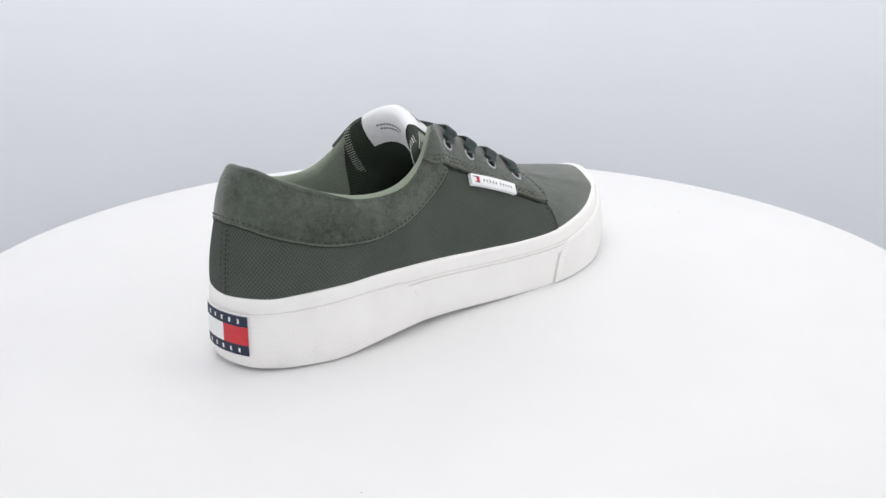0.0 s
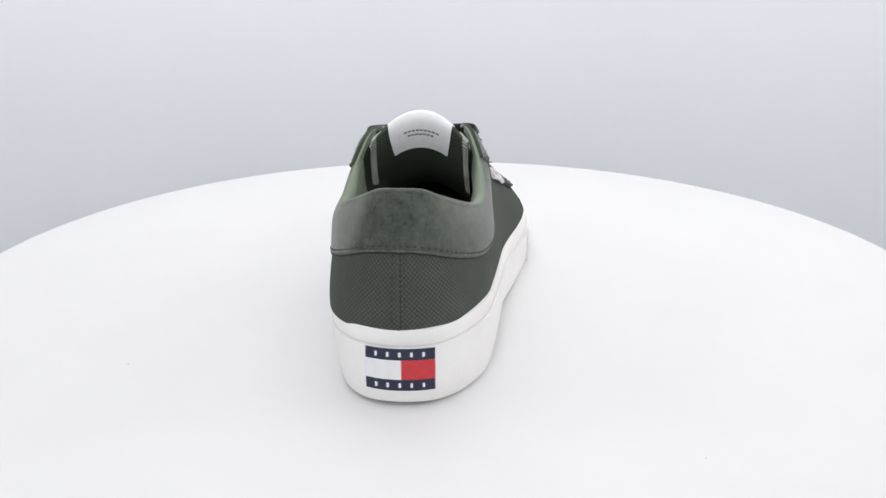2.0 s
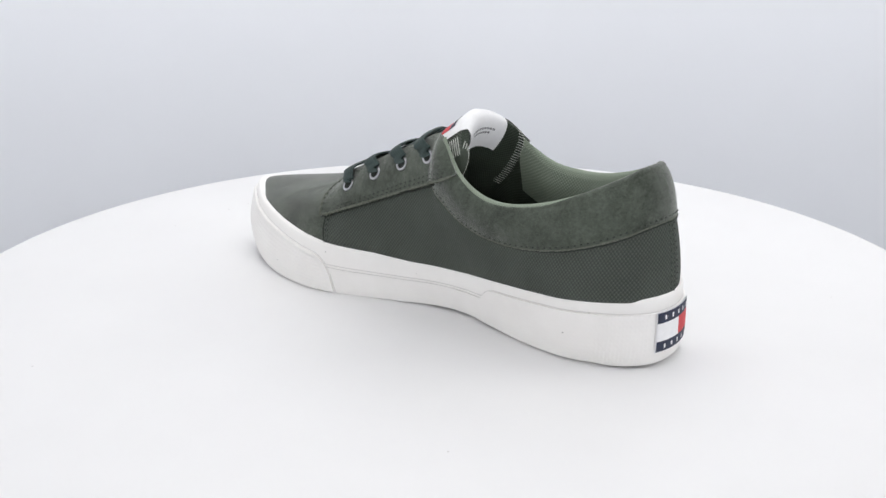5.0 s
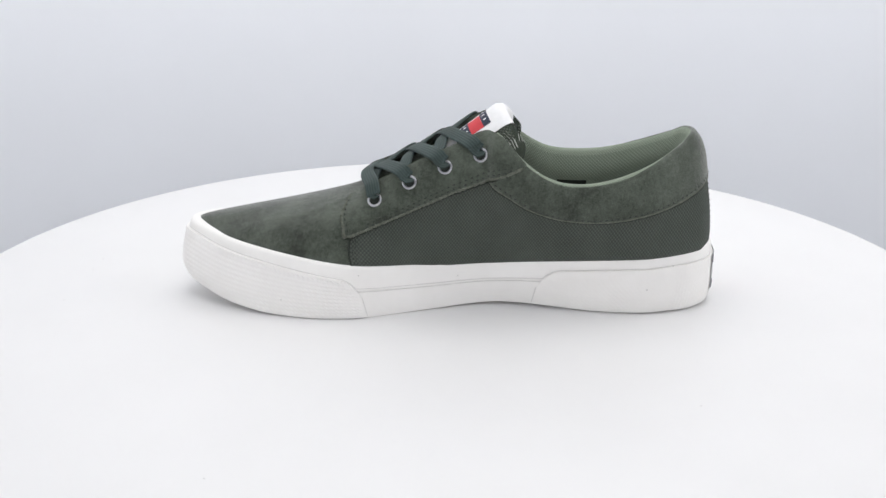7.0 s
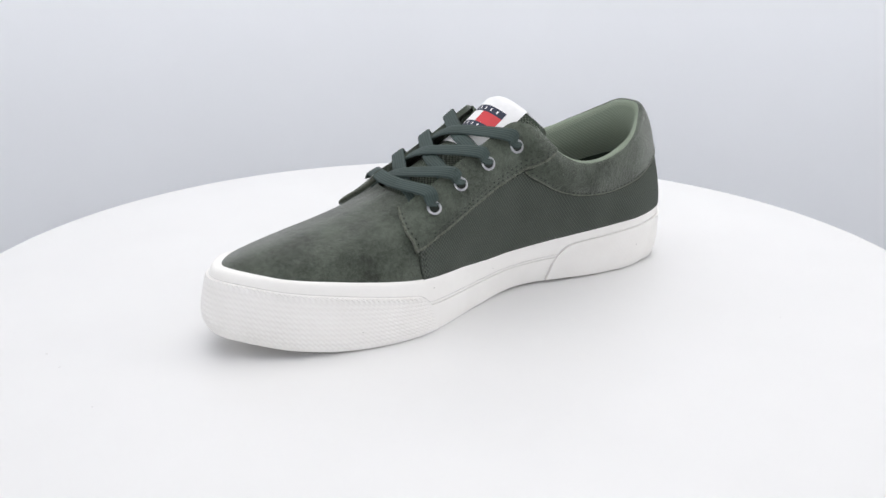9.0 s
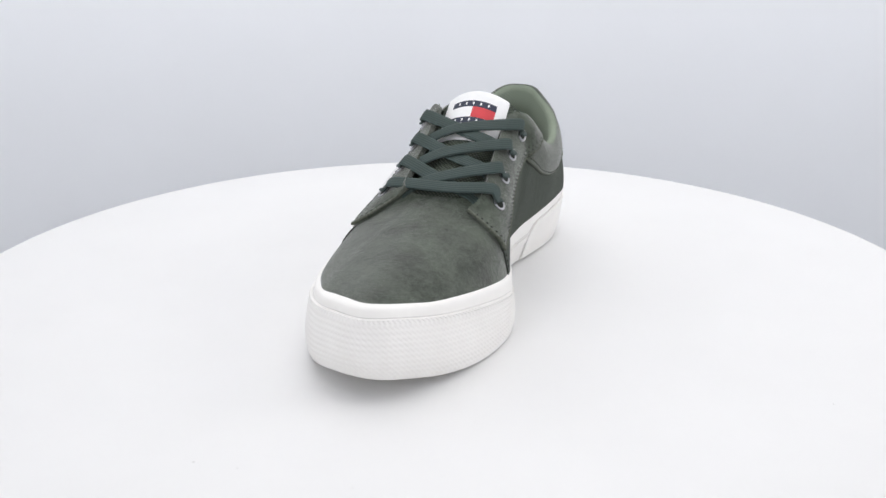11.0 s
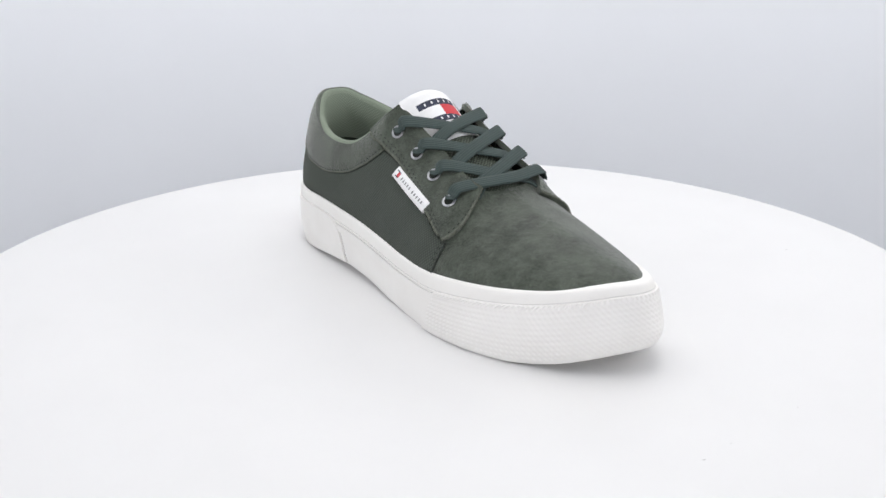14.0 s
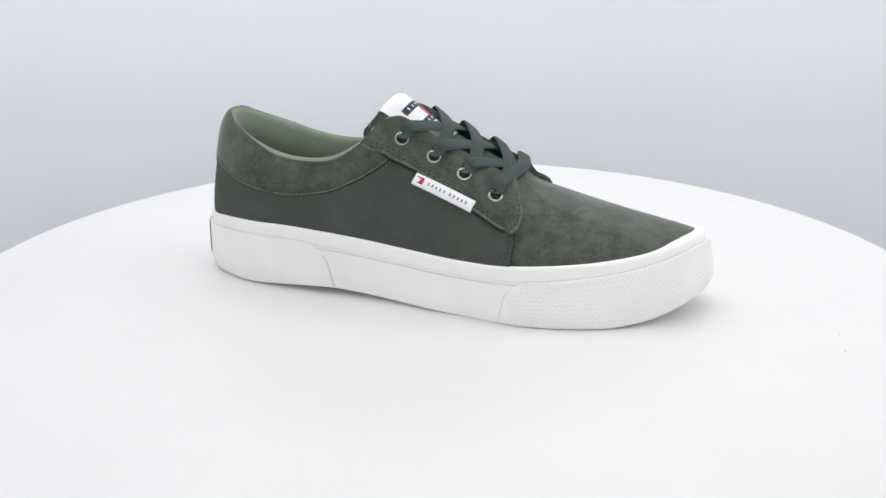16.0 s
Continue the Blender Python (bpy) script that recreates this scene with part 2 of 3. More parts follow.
# stations of the upper: place of the foot line on the loop (y), top line place, and bulge (out, up) at both ends
STATIONS = [(-146, (-1, -136.2, 96), (0.8, 18), (4.2, -7)), (-132, (7, -129, 91.5), (0.8, 17), (3.2, -9)), (-112, (15.5, -113.5, 84.5), (1, 16), (3.2, -10)),
            (-92, (21, -95, 79), (0.7, 16), (3.5, -10)), (-75, (23.5, -77, 77.3), (1, 16), (3, -10)), (-57, (23.2, -60, 79.3), (0, 16), (3, -12)),
            (-42, (21, -45, 87.5), (-1, 18), (5, -14)), (-30, (15, -31, 100), (-2, 20), (10, -12)), (-20, (9.5, -23, 101.5), (-2, 20), (12, -10)),
            (-3, (8.5, -4, 91.5), (-2, 20), (12, -9)), (16, (8.5, 15, 82), (-2, 19), (13, -8)), (34, (9, 33, 73.5), (-2, 17), (14, -8)),
            (50, (8, 40, 70.5), (-2, 13), (15, -8)), (68, (4, 43, 68.5), (-2, 10), (20, -11)), (90, (-1, 43.5, 68), (-3, 9), (24, -12.5)),
            (112, (-5, 44, 68), (-5, 8), (26, -13)), (132, (-8, 44, 68), (-8, 6.5), (28, -13))]
COLLAR_DROP = {2: -0.5, 3: -1.5, 4: -3, 5: -3.5, 6: -3.5, 7: -2.5, 8: -2, 9: -1}
HEEL_SHIFT = 1.2
INNER_BULGE = {3: 1, 4: 2.5, 5: 3.5, 6: 4, 7: 4.5, 8: 4.5, 9: 4.5, 10: 3.5, 11: 2}


def upper_controls():
    """The four Bezier control rows of the upper, each a closed loop."""
    def foot(y, lateral):
        rng = range(0, TOE_I + 1) if lateral else range(TOE_I, NL)
        i = min(rng, key=lambda k: abs(LOOP[k, 1] - y))
        p = wall(i, 1.0) - np.array([*NORM[i], 0]) * (1.4 + (0.7 if lateral else HEEL_SHIFT) * float(np.interp(y, (-150, -125, -10, 25), (0.2, 1, 1, 0))) * (1 if lateral else -1)) - np.array([0, 0, 1.2])
        return p, np.array([*NORM[i], 0.0])
    rows = []
    def row(F, n, T, b1, b2):
        T = np.array(T, float)
        rows.append((F, F + n * b1[0] + np.array([0, 0, b1[1]]), T + n * b2[0] + np.array([0, 0, b2[1]]), T))
    heel = wall(0, 1.0) + np.array([0, 1.4, -1.2])
    row(heel, np.array([0, -1.0, 0]), (MID, -138.5, 96.8), (0.8, 18), (5.8, -6))
    for y, T, b1, b2 in STATIONS:
        row(*foot(y, True), T, b1, b2)
    toe = wall(TOE_I, 1.0) + np.array([0, -1.4, -1.2])
    row(toe, np.array([0, 1.0, 0]), (MID + 1, 44, 68), (-12, 5.5), (29, -13.5))
    for k in range(len(STATIONS) - 1, -1, -1):
        y, T, b1, b2 = STATIONS[k]
        T = (2 * MID - T[0] - (2.0 if 2 <= k <= 7 else 0), T[1], T[2] + COLLAR_DROP.get(k, 0))
        k = INNER_BULGE.get(k, 0)
        row(*foot(y, False), T, (b1[0] + k, b1[1]), (b2[0] + 0.8 * k, b2[1]))
    return np.array(rows)                # rows x 4 x 3


CTRL = upper_controls()
NS = len(CTRL)
TOE_S = (NS) // 2                        # station index of the toe


def upper(u, w, lift=0.0):
    """Places on the outer face of the upper: u in stations (0 heel, TOE_S toe), w from foot line (0) to top line (1)."""
    u, w = np.broadcast_arrays(np.asarray(u, float), np.asarray(w, float))

    def place(u, w):
        i = np.floor(u).astype(int)
        t = (u - i)[..., None, None]
        a, b, c, d = (CTRL[(i + k) % NS] for k in (-1, 0, 1, 2))
        p = 0.5 * (2 * b + (c - a) * t + (2 * a - 5 * b + 4 * c - d) * t ** 2 + (3 * b - a - 3 * c + d) * t ** 3)
        v = w[..., None]
        return p[..., 0, :] * (1 - v) ** 3 + 3 * p[..., 1, :] * v * (1 - v) ** 2 + 3 * p[..., 2, :] * v * v * (1 - v) + p[..., 3, :] * v ** 3
    p = place(u, w)
    if np.any(lift):
        du = place(u + 0.02, w) - place(u - 0.02, w)
        dw = place(u, w + 0.01) - place(u, w - 0.01)
        n = np.cross(du, dw)
        n /= np.linalg.norm(n, axis=-1)[..., None] + 1e-9
        p = p + n * np.asarray(lift)[..., None]
    return p


TABLE_U, TABLE_W = np.linspace(0, NS, 481), np.linspace(0, 1, 61)
TABLE_P = upper(TABLE_U[:, None], TABLE_W[None, :])


def on_side(y, z, lateral=True):
    """(u, w) of the place on one side of the upper that has this y and z."""
    half = TABLE_U <= TOE_S if lateral else TABLE_U >= TOE_S
    d = (TABLE_P[..., 1] - y) ** 2 + (TABLE_P[..., 2] - z) ** 2
    d = np.where(half[:, None], d, 1e9)
    i, j = np.unravel_index(np.argmin(d), d.shape)
    u, w = TABLE_U[i], TABLE_W[j]
    for _ in range(8):
        p = upper(u, w)
        e = np.array([y - p[1], z - p[2]])
        pu, pw = (upper(u + 0.01, w) - p) / 0.01, (upper(u, w + 0.005) - p) / 0.005
        m = np.array([[pu[1], pw[1]], [pu[2], pw[2]]])
        if abs(np.linalg.det(m)) < 1e-3:
            break
        step = np.linalg.solve(m, e)
        u, w = u + np.clip(step[0], -0.2, 0.2), np.clip(w + np.clip(step[1], -0.1, 0.1), 0, 1)
    return u, w


def arc_uv(g):
    """UV in metres from the lengths of a grid's rows and columns."""
    n, m = g.shape[:2]
    a = np.concatenate([[0], np.cumsum(np.linalg.norm(np.diff(g[:, m // 2], axis=0), axis=1))])
    b = np.concatenate([np.zeros((n, 1)), np.cumsum(np.linalg.norm(np.diff(g, axis=1), axis=2), axis=1)], 1)
    return np.stack([np.repeat(a[:, None], m, 1), b], 2).reshape(-1, 2) * MM


def panel(name, U, W, lift, material, label="", edge=-0.4, parent=None):
    """A sheet of material laid on the upper, with turned-down edges so that it has thickness."""
    lift = np.broadcast_to(np.asarray(lift, float), U.shape)
    U, W = np.pad(U, 1, "edge"), np.pad(W, 1, "edge")
    L = np.pad(lift, 1, constant_values=edge)
    g = upper(U, W, L)
    n, m = U.shape
    return mesh_object(name, g.reshape(-1, 3) * MM, grid_faces(n, m), material, parent or shoe, label, arc_uv(g))


def stitch_row(name, U, W, lift, material, length=2.0, gap=1.2, thick=0.55, parent=None):
    """A row of small sewn stitches along a curve on the upper."""
    p = upper(U, W, np.full(len(U), lift))
    q = upper(U, W, np.full(len(U), lift + 1.0))
    s = np.concatenate([[0], np.cumsum(np.linalg.norm(np.diff(p, axis=0), axis=1))])
    verts, faces = [], []
    at = lambda a, d: np.array([np.interp(d, s, a[:, k]) for k in range(3)])
    d = 0.6
    while d + length < s[-1]:
        a, b, m = at(p, d), at(p, d + length), at(p, d + length / 2)
        up = at(q, d + length / 2) - m
        t = (b - a) / (np.linalg.norm(b - a) + 1e-9)
        side = np.cross(up, t) * thick * 0.5
        k = len(verts)
        verts += [a - up * 0.25, m + side - up * 0.1, b - up * 0.25, m - side - up * 0.1, m + up * thick * 0.55]
        faces += [(k, k + 1, k + 4), (k + 1, k + 2, k + 4), (k + 2, k + 3, k + 4), (k + 3, k, k + 4)]
        d += length + gap
    return mesh_object(name, np.array(verts) * MM, faces, material, parent or shoe)


def edge_bead(name, U, W, lift, radius, material):
    """A thin rounded bead along a curve on the upper: a raw edge, or a dark line painting its shade."""
    p, q = upper(U, W, np.full(len(U), lift)), upper(U, W, np.full(len(U), lift + 1.0))
    up = q - p
    t = np.gradient(p, axis=0)
    t /= np.linalg.norm(t, axis=1)[:, None] + 1e-9
    side = np.cross(up, t)
    ang = np.linspace(0, 2 * np.pi, 7)[:-1]
    rng = np.random.default_rng(len(U))
    rad = radius * (1 + 0.25 * rng.standard_normal(len(U)).clip(-1.5, 1.5))
    g = np.stack([p + (up * math.sin(a) + side * math.cos(a)) * rad[:, None] for a in ang], 1)
    return mesh_object(name, g.reshape(-1, 3) * MM, grid_faces(len(U), 6, close_m=True), material, shoe)


# ---- quarters, vamp, facings, collar ----
def grid_uw(u0, u1, n, low, high, m):
    """Grid of (u, w): low and high give w for each u."""
    us = np.linspace(u0, u1, n)
    r = np.linspace(0, 1, m)
    lo, hi = np.array([low(u) for u in us]), np.array([high(u) for u in us])
    return np.repeat(us[:, None], m, 1), lo[:, None] + (hi - lo)[:, None] * r[None, :]


FACING_LOW = {True: [(-43, 88.6), (-35, 85.6), (-26, 82.4), (-8.9, 75), (11.4, 64.4), (26, 56.8), (37.9, 51), (46.4, 47.5)],
              False: [(-43.5, 84.2), (-38, 82), (-33, 80), (-28, 78), (-23, 76), (-17, 73.6), (-11, 71.3), (-4.8, 69), (10, 62.6), (25.6, 56), (38, 50.8), (49.5, 46)]}
COLLAR_LOW = {True: [(-23, 83), (-31, 77.5), (-40, 71.5), (-48.3, 67.2), (-62.6, 61.2), (-80.6, 58), (-95, 57.7), (-114, 60), (-128, 64), (-140, 69)],
              False: [(-22, 77), (-29, 71.5), (-38.8, 65.6), (-47.6, 61), (-56.5, 58), (-67, 56), (-79, 55.2), (-92, 55.7), (-105, 57.6), (-121, 61.7), (-134, 66.5)]}


def curve_uw(points, lateral):
    uw = np.array([on_side(y, z, lateral) for y, z in points])
    if not lateral:
        uw[:, 0] -= NS                     # the inner side runs over negative u
    return uw


def w_of(uw):
    o = np.argsort(uw[:, 0])
    c = smooth_curve(uw[o], 120)
    o = np.argsort(c[:, 0])
    return lambda u: float(np.interp(u, c[o, 0], c[o, 1]))


def build_uppers():
    one = lambda u: 1.0
    zero = lambda u: 0.0
    fac, col, ends = {}, {}, {}
    for lat in (True, False):
        fac[lat], col[lat] = curve_uw(FACING_LOW[lat], lat), curve_uw(COLLAR_LOW[lat], lat)
        ends[lat] = fac[lat][-1][0]
    u_l, u_m = ends[True], ends[False]
    # vamp: over the toe from seam to seam
    U, W = grid_uw(u_l - 0.9, u_m + NS + 0.9, 110, zero, one, 30)
    panel("vamp", U, W, 0.0, SUEDE, "dark green suede vamp over the toe")
    # canvas quarters
    for lat in (True, False):
        end = ends[lat]
        n = 90
        us = np.linspace(0.0, end, n)
        m = 26
        r = np.linspace(0, 1, m)
        U = np.repeat(us[:, None], m, 1)
        W = np.repeat(r[None, :], n, 0)
        # the front edge leans: further forward at the top
        top_w = fac[lat][-1][1]
        lean = (lambda w: 0.8 * (np.minimum(w, top_w + 0.05) - 0.2)) if lat else (lambda w: -0.9 * (np.minimum(w, top_w + 0.05) - top_w) - 0.02)
        U = U + (U / end) ** 6 * lean(W)
        if not lat:
            U, W = U[::-1], W[::-1]
        panel("quarter", U, W * 0.995, 0.5, CANVAS, "dark green woven canvas quarter")
        sgn = 1 if lat else -1
        for off, nm in ((0.1, "seam_stitching"), (0.2, "seam_stitching")):
            w = np.linspace(0.02, fac[lat][-1][1], 20)
            stitch_row(nm, np.full(20, end - sgn * off) + lean(w), w, 0.75, THREAD)
        wg = np.linspace(0.0, fac[lat][-1][1], 40)
        # dark bead paints the shade along the quarter's front edge
        edge_bead("edge_shade", np.full(40, end + sgn * 0.03) + lean(wg), wg, 0.25, 0.6, THREAD)
        stitch_row("heel_stitching", np.full(20, sgn * 0.14), np.linspace(0.03, 0.55, 20), 0.75, THREAD, 1.8, 1.4)
    # back seam ridge
    U, W = grid_uw(-0.035, 0.035, 3, zero, lambda u: 0.6, 20)
    panel("heel_seam", U, W, np.array([[0.5] * 20, [0.95] * 20, [0.5] * 20]), CANVAS, "stitched back seam")
    U, W = grid_uw(0.036, 0.056, 2, zero, lambda u: 0.6, 20)
    panel("seam_gap", U, W, 0.62, THREAD, edge=0.3)
    # collar: one padded suede band round the heel
    both = np.vstack([col[False], [[0.0, on_side(-148.5, 73.0)[1]]], col[True]])
    low = w_of(both)
    c0, c1 = col[False][0][0], col[True][0][0]
    f_low_l, f_low_m = w_of(fac[True]), w_of(fac[False])

    U, W = grid_uw(c0, c1, 150, low, one, 18)
    r = np.linspace(0, 1, 18)[None, :]
    pad = 1.1 + 1.1 * np.sin(np.pi * np.clip(r * 1.0, 0, 1)) * np.clip(np.minimum(U - c0, c1 - U) / 2.0, 0, 1) ** 0.7
    panel("collar", U, W, pad, SUEDE, "padded dark green suede collar")
    us = np.linspace(c0 + 0.1, c1 - 0.1, 240)
    edge_bead("raw_edge", us, np.array([low(u) for u in us]), 1.0, 0.45, RAW)
    # dark bead paints the shadow line under the collar edge
    edge_bead("edge_shade", us, np.array([low(u) - 0.014 for u in us]), 0.55, 0.5, THREAD)
    stitch_row("collar_stitching", us, np.array([low(u) + 0.028 for u in us]), 1.4, THREAD, 1.9, 1.3, 1.0)
    # facings with the eyelets
    front = lambda r: 0.12 + 0.8 * np.sin(np.pi * r * 0.9) - 0.1 * r - 0.1 * np.clip(1 - r / 0.15, 0, 1) ** 2
    for lat in (True, False):
        f = fac[lat]
        lo = f_low_l if lat else f_low_m
        sgn = 1 if lat else -1
        u0, u1 = f[0][0], f[-1][0]
        n, m = 70, 22
        s, r = np.linspace(0, 1, n)[:, None], np.linspace(0, 1, m)[None, :]
        U = u0 + (u1 - u0) * s + 0 * r
        lows = np.array([lo(u) for u in U[:, 0]])
        W = lows[:, None] + (1.0 - lows)[:, None] * r
        re = np.linspace(0, 1, 90)
        if lat:                              # rounded front edge
            edge_u, edge_w = u1 + front(re), f[-1][1] + (1 - f[-1][1]) * re
        else:                                # straight front edge, out over the vamp
            edge_u, edge_w = np.interp(re, (0, 0.3, 0.65, 1), (-13.5, -13.85, -14.75, -15.5)), np.interp(re, (0, 0.3, 0.65, 1), (0.37, 0.51, 0.71, 0.85))
        U = U + s ** 5 * (np.interp(r, re, edge_u) - u1)
        W = W + s ** 5 * (np.interp(r, re, edge_w) - W[-1:])
        if not lat:
            U, W = U[::-1], W[::-1]
        lift = np.full(U.shape, 2.8)
        curl = np.clip((np.abs(U) - 11.2) / 2.0, 0, 1) * np.clip((W - 0.8) / 0.2, 0, 1)
        panel("facing", U, W, lift + 1.2 * curl, SUEDE, "dark green suede lace facing")
        us = np.linspace(u0 + sgn * 0.35, u1 - sgn * 0.4, 200)
        for k in (0.024, 0.056):
            stitch_row("facing_stitching", us, np.array([min(0.99, lo(u) + k) for u in us]), 2.85, THREAD, 2.5, 0.9, 0.95)
        ue = np.linspace(u0 + sgn * 0.1, u1 - sgn * 0.25 if lat else -13.55, 220)
        edge_bead("raw_edge", ue, np.array([lo(u) for u in ue]), 2.35, 0.8, RAW)
        # dark bead paints the shadow line under the facing edge
        edge_bead("edge_shade", ue, np.array([lo(u) - 0.018 for u in ue]), 0.8, 0.75, THREAD)
        edge_bead("raw_edge", edge_u, np.minimum(edge_w, 0.995), 2.4, 0.85, RAW)
        rr = np.linspace(0.1, 0.9, 40)
        stitch_row("facing_stitching", np.interp(rr, re, edge_u) - sgn * 0.17, np.interp(rr, re, edge_w), 2.9, THREAD, 2.5, 0.9, 0.95)
    return fac, col


FAC, COL = build_uppers()


def build_lining():
    """The pale rolled edge of the opening and the mesh lining inside it."""
    count = 206
    us = np.linspace(-10.0, 10.0, count)
    T = upper(us, np.ones(count))
    F = upper(us, np.zeros(count))
    rim, heel = np.abs(us) < 8.35, np.abs(us) < 4.4
    t = np.gradient(T[:, :2], axis=0)
    t /= np.linalg.norm(t, axis=1)[:, None]
    inn = np.stack([-t[:, 1], t[:, 0]], 1)
    slim = np.interp(np.abs(us), (6.0, 7.6), (1.0, 0.3))

    def put(k, z):
        k = k * slim if k > 2 else k
        return np.column_stack([T[:, 0] + inn[:, 0] * k, T[:, 1] + inn[:, 1] * k, T[:, 2] + z])
    edge = np.stack([put(-1.6, -1.2), put(-1.2, 0.2), put(-0.2, 1.2), put(1.2, 1.5), put(2.6, 1.0), put(3.8, -0.4), put(4.4, -2.5)], 1)
    mesh_object("collar_edge", edge[rim].reshape(-1, 3) * MM, grid_faces(int(rim.sum()), 7), PIPING, shoe, "pale green rolled collar edge", arc_uv(edge[rim]))
    full = np.stack([put(-2.2, -3.0), put(-1.9, -1.2), put(-1.5, 0.4), put(-0.3, 1.5), put(1.2, 1.8), put(2.1, 1.45), put(2.2, 0.8)], 1)[heel]
    reach = np.interp(np.abs(us[heel]), (1.5, 4.4), (6.0, 1.0))        # the roll narrows away from the heel
    roll = np.array([[[np.interp(reach[i] * j / 6, range(7), full[i, :, c]) for c in range(3)] for j in range(7)] for i in range(len(full))])
    mesh_object("collar_roll", roll.reshape(-1, 3) * MM, grid_faces(len(roll), 7), SUEDE, shoe, "dark green suede rolled over the heel top", arc_uv(roll))
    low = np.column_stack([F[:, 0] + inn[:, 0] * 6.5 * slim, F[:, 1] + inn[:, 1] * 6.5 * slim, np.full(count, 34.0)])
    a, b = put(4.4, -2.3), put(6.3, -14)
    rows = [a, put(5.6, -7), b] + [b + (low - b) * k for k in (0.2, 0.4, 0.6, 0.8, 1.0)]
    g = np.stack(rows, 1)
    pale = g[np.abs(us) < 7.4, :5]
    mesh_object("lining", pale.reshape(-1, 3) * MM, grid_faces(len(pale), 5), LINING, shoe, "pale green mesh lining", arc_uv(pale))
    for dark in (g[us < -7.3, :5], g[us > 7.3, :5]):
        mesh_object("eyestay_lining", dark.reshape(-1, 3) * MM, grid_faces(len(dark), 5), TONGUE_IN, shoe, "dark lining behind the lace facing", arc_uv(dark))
    # lower lining: shade deep in the shoe is put into a darker cloth
    mesh_object("shaded_lining", g[:, 4:].reshape(-1, 3) * MM, grid_faces(count, 4), TONGUE_IN, shoe, "lining deep inside the shoe, coloured dark for the shade there", arc_uv(g[:, 4:]))
    # small black size label sewn to the lining
    ks = [k for k in range(count) if us[k] > 0 and -86 < T[k, 1] < -65]
    q = [[tuple(b[k] + (low[k] - b[k]) * f + np.array([*inn[k], 0]) * 0.6) for f in (0.1, 0.38)] for k in ks]
    mesh_object("size_label", np.array(q).reshape(-1, 3) * MM, grid_faces(len(ks), 2), DARK, shoe, "small black size label")
    # footbed
    ring = [(*(LOOP[i] - NORM[i] * (wall_inset(i, 1.0) + 7.0)), 36.0 if LOOP[i, 1] < -40 else 31.0) for i in range(0, NL, 3)]
    verts = [*ring, *[(x, y, z - 8) for x, y, z in ring]]
    n = len(ring)
    faces = [tuple(range(n))] + [(i, i + n, (i + 1) % n + n, (i + 1) % n) for i in range(n)]
    mesh_object("footbed", np.array(verts) * MM, faces, DARK, shoe, "dark fabric footbed")


build_lining()


# ---- tongue and its label ----
TONGUE_LINE = smooth_curve([(66, 57), (50, 64.5), (30, 75.5), (10, 86), (-7, 95), (-18.5, 103.2), (-26, 109), (-29, 111.2)], 60)
TONGUE_BACK = smooth_curve([(-29, 111.2), (-32, 111), (-34, 108.3), (-33.3, 102), (-29.5, 93.5), (-22, 82.5), (-10, 71.5), (8, 62), (30, 55)], 40)


def tongue_place(line, v, x, lift=0.0):
    """A place on the tongue: v along its line, x across it from the middle."""
    k = v * (len(line) - 1)
    i = int(min(len(line) - 2, max(0, math.floor(k))))
    p = line[i] + (line[i + 1] - line[i]) * (k - i)
    t = line[i + 1] - line[i]
    t /= np.linalg.norm(t)
    n = np.array([t[1], -t[0]])
    curl = (abs(x) / 22.0) ** 2 * (0.35 + 0.65 * v if line is TONGUE_LINE else 1.0)
    drop, back = 11.0 * curl, 8.0 * curl * (1.0 if line is TONGUE_LINE else 1 - 0.5 * v)
    x = x * (1 + 0.12 * v) if line is TONGUE_BACK else x
    return np.array([MID + x, p[0] + n[0] * lift - back, p[1] + n[1] * lift - drop])


def tongue_sheet(name, line, v0, v1, n, x0, x1, m, lift, material, parent, label="", edge=None):
    g = np.array([[tongue_place(line, v, x, lift) for x in np.linspace(x0, x1, m)] for v in np.linspace(v0, v1, n)])
    if edge is not None:
        e = np.array([[tongue_place(line, v, x, edge) for x in np.linspace(x0, x1, m)] for v in np.linspace(v0, v1, n)])
        e[1:-1, 1:-1] = g[1:-1, 1:-1]
        g = np.pad(g, ((1, 1), (1, 1), (0, 0)), "edge")
        e = np.pad(e, ((1, 1), (1, 1), (0, 0)), "edge")
        g[0], g[-1], g[:, 0], g[:, -1] = e[0], e[-1], e[:, 0], e[:, -1]
    return mesh_object(name, g.reshape(-1, 3) * MM, grid_faces(*g.shape[:2]), material, parent, label, arc_uv(g))


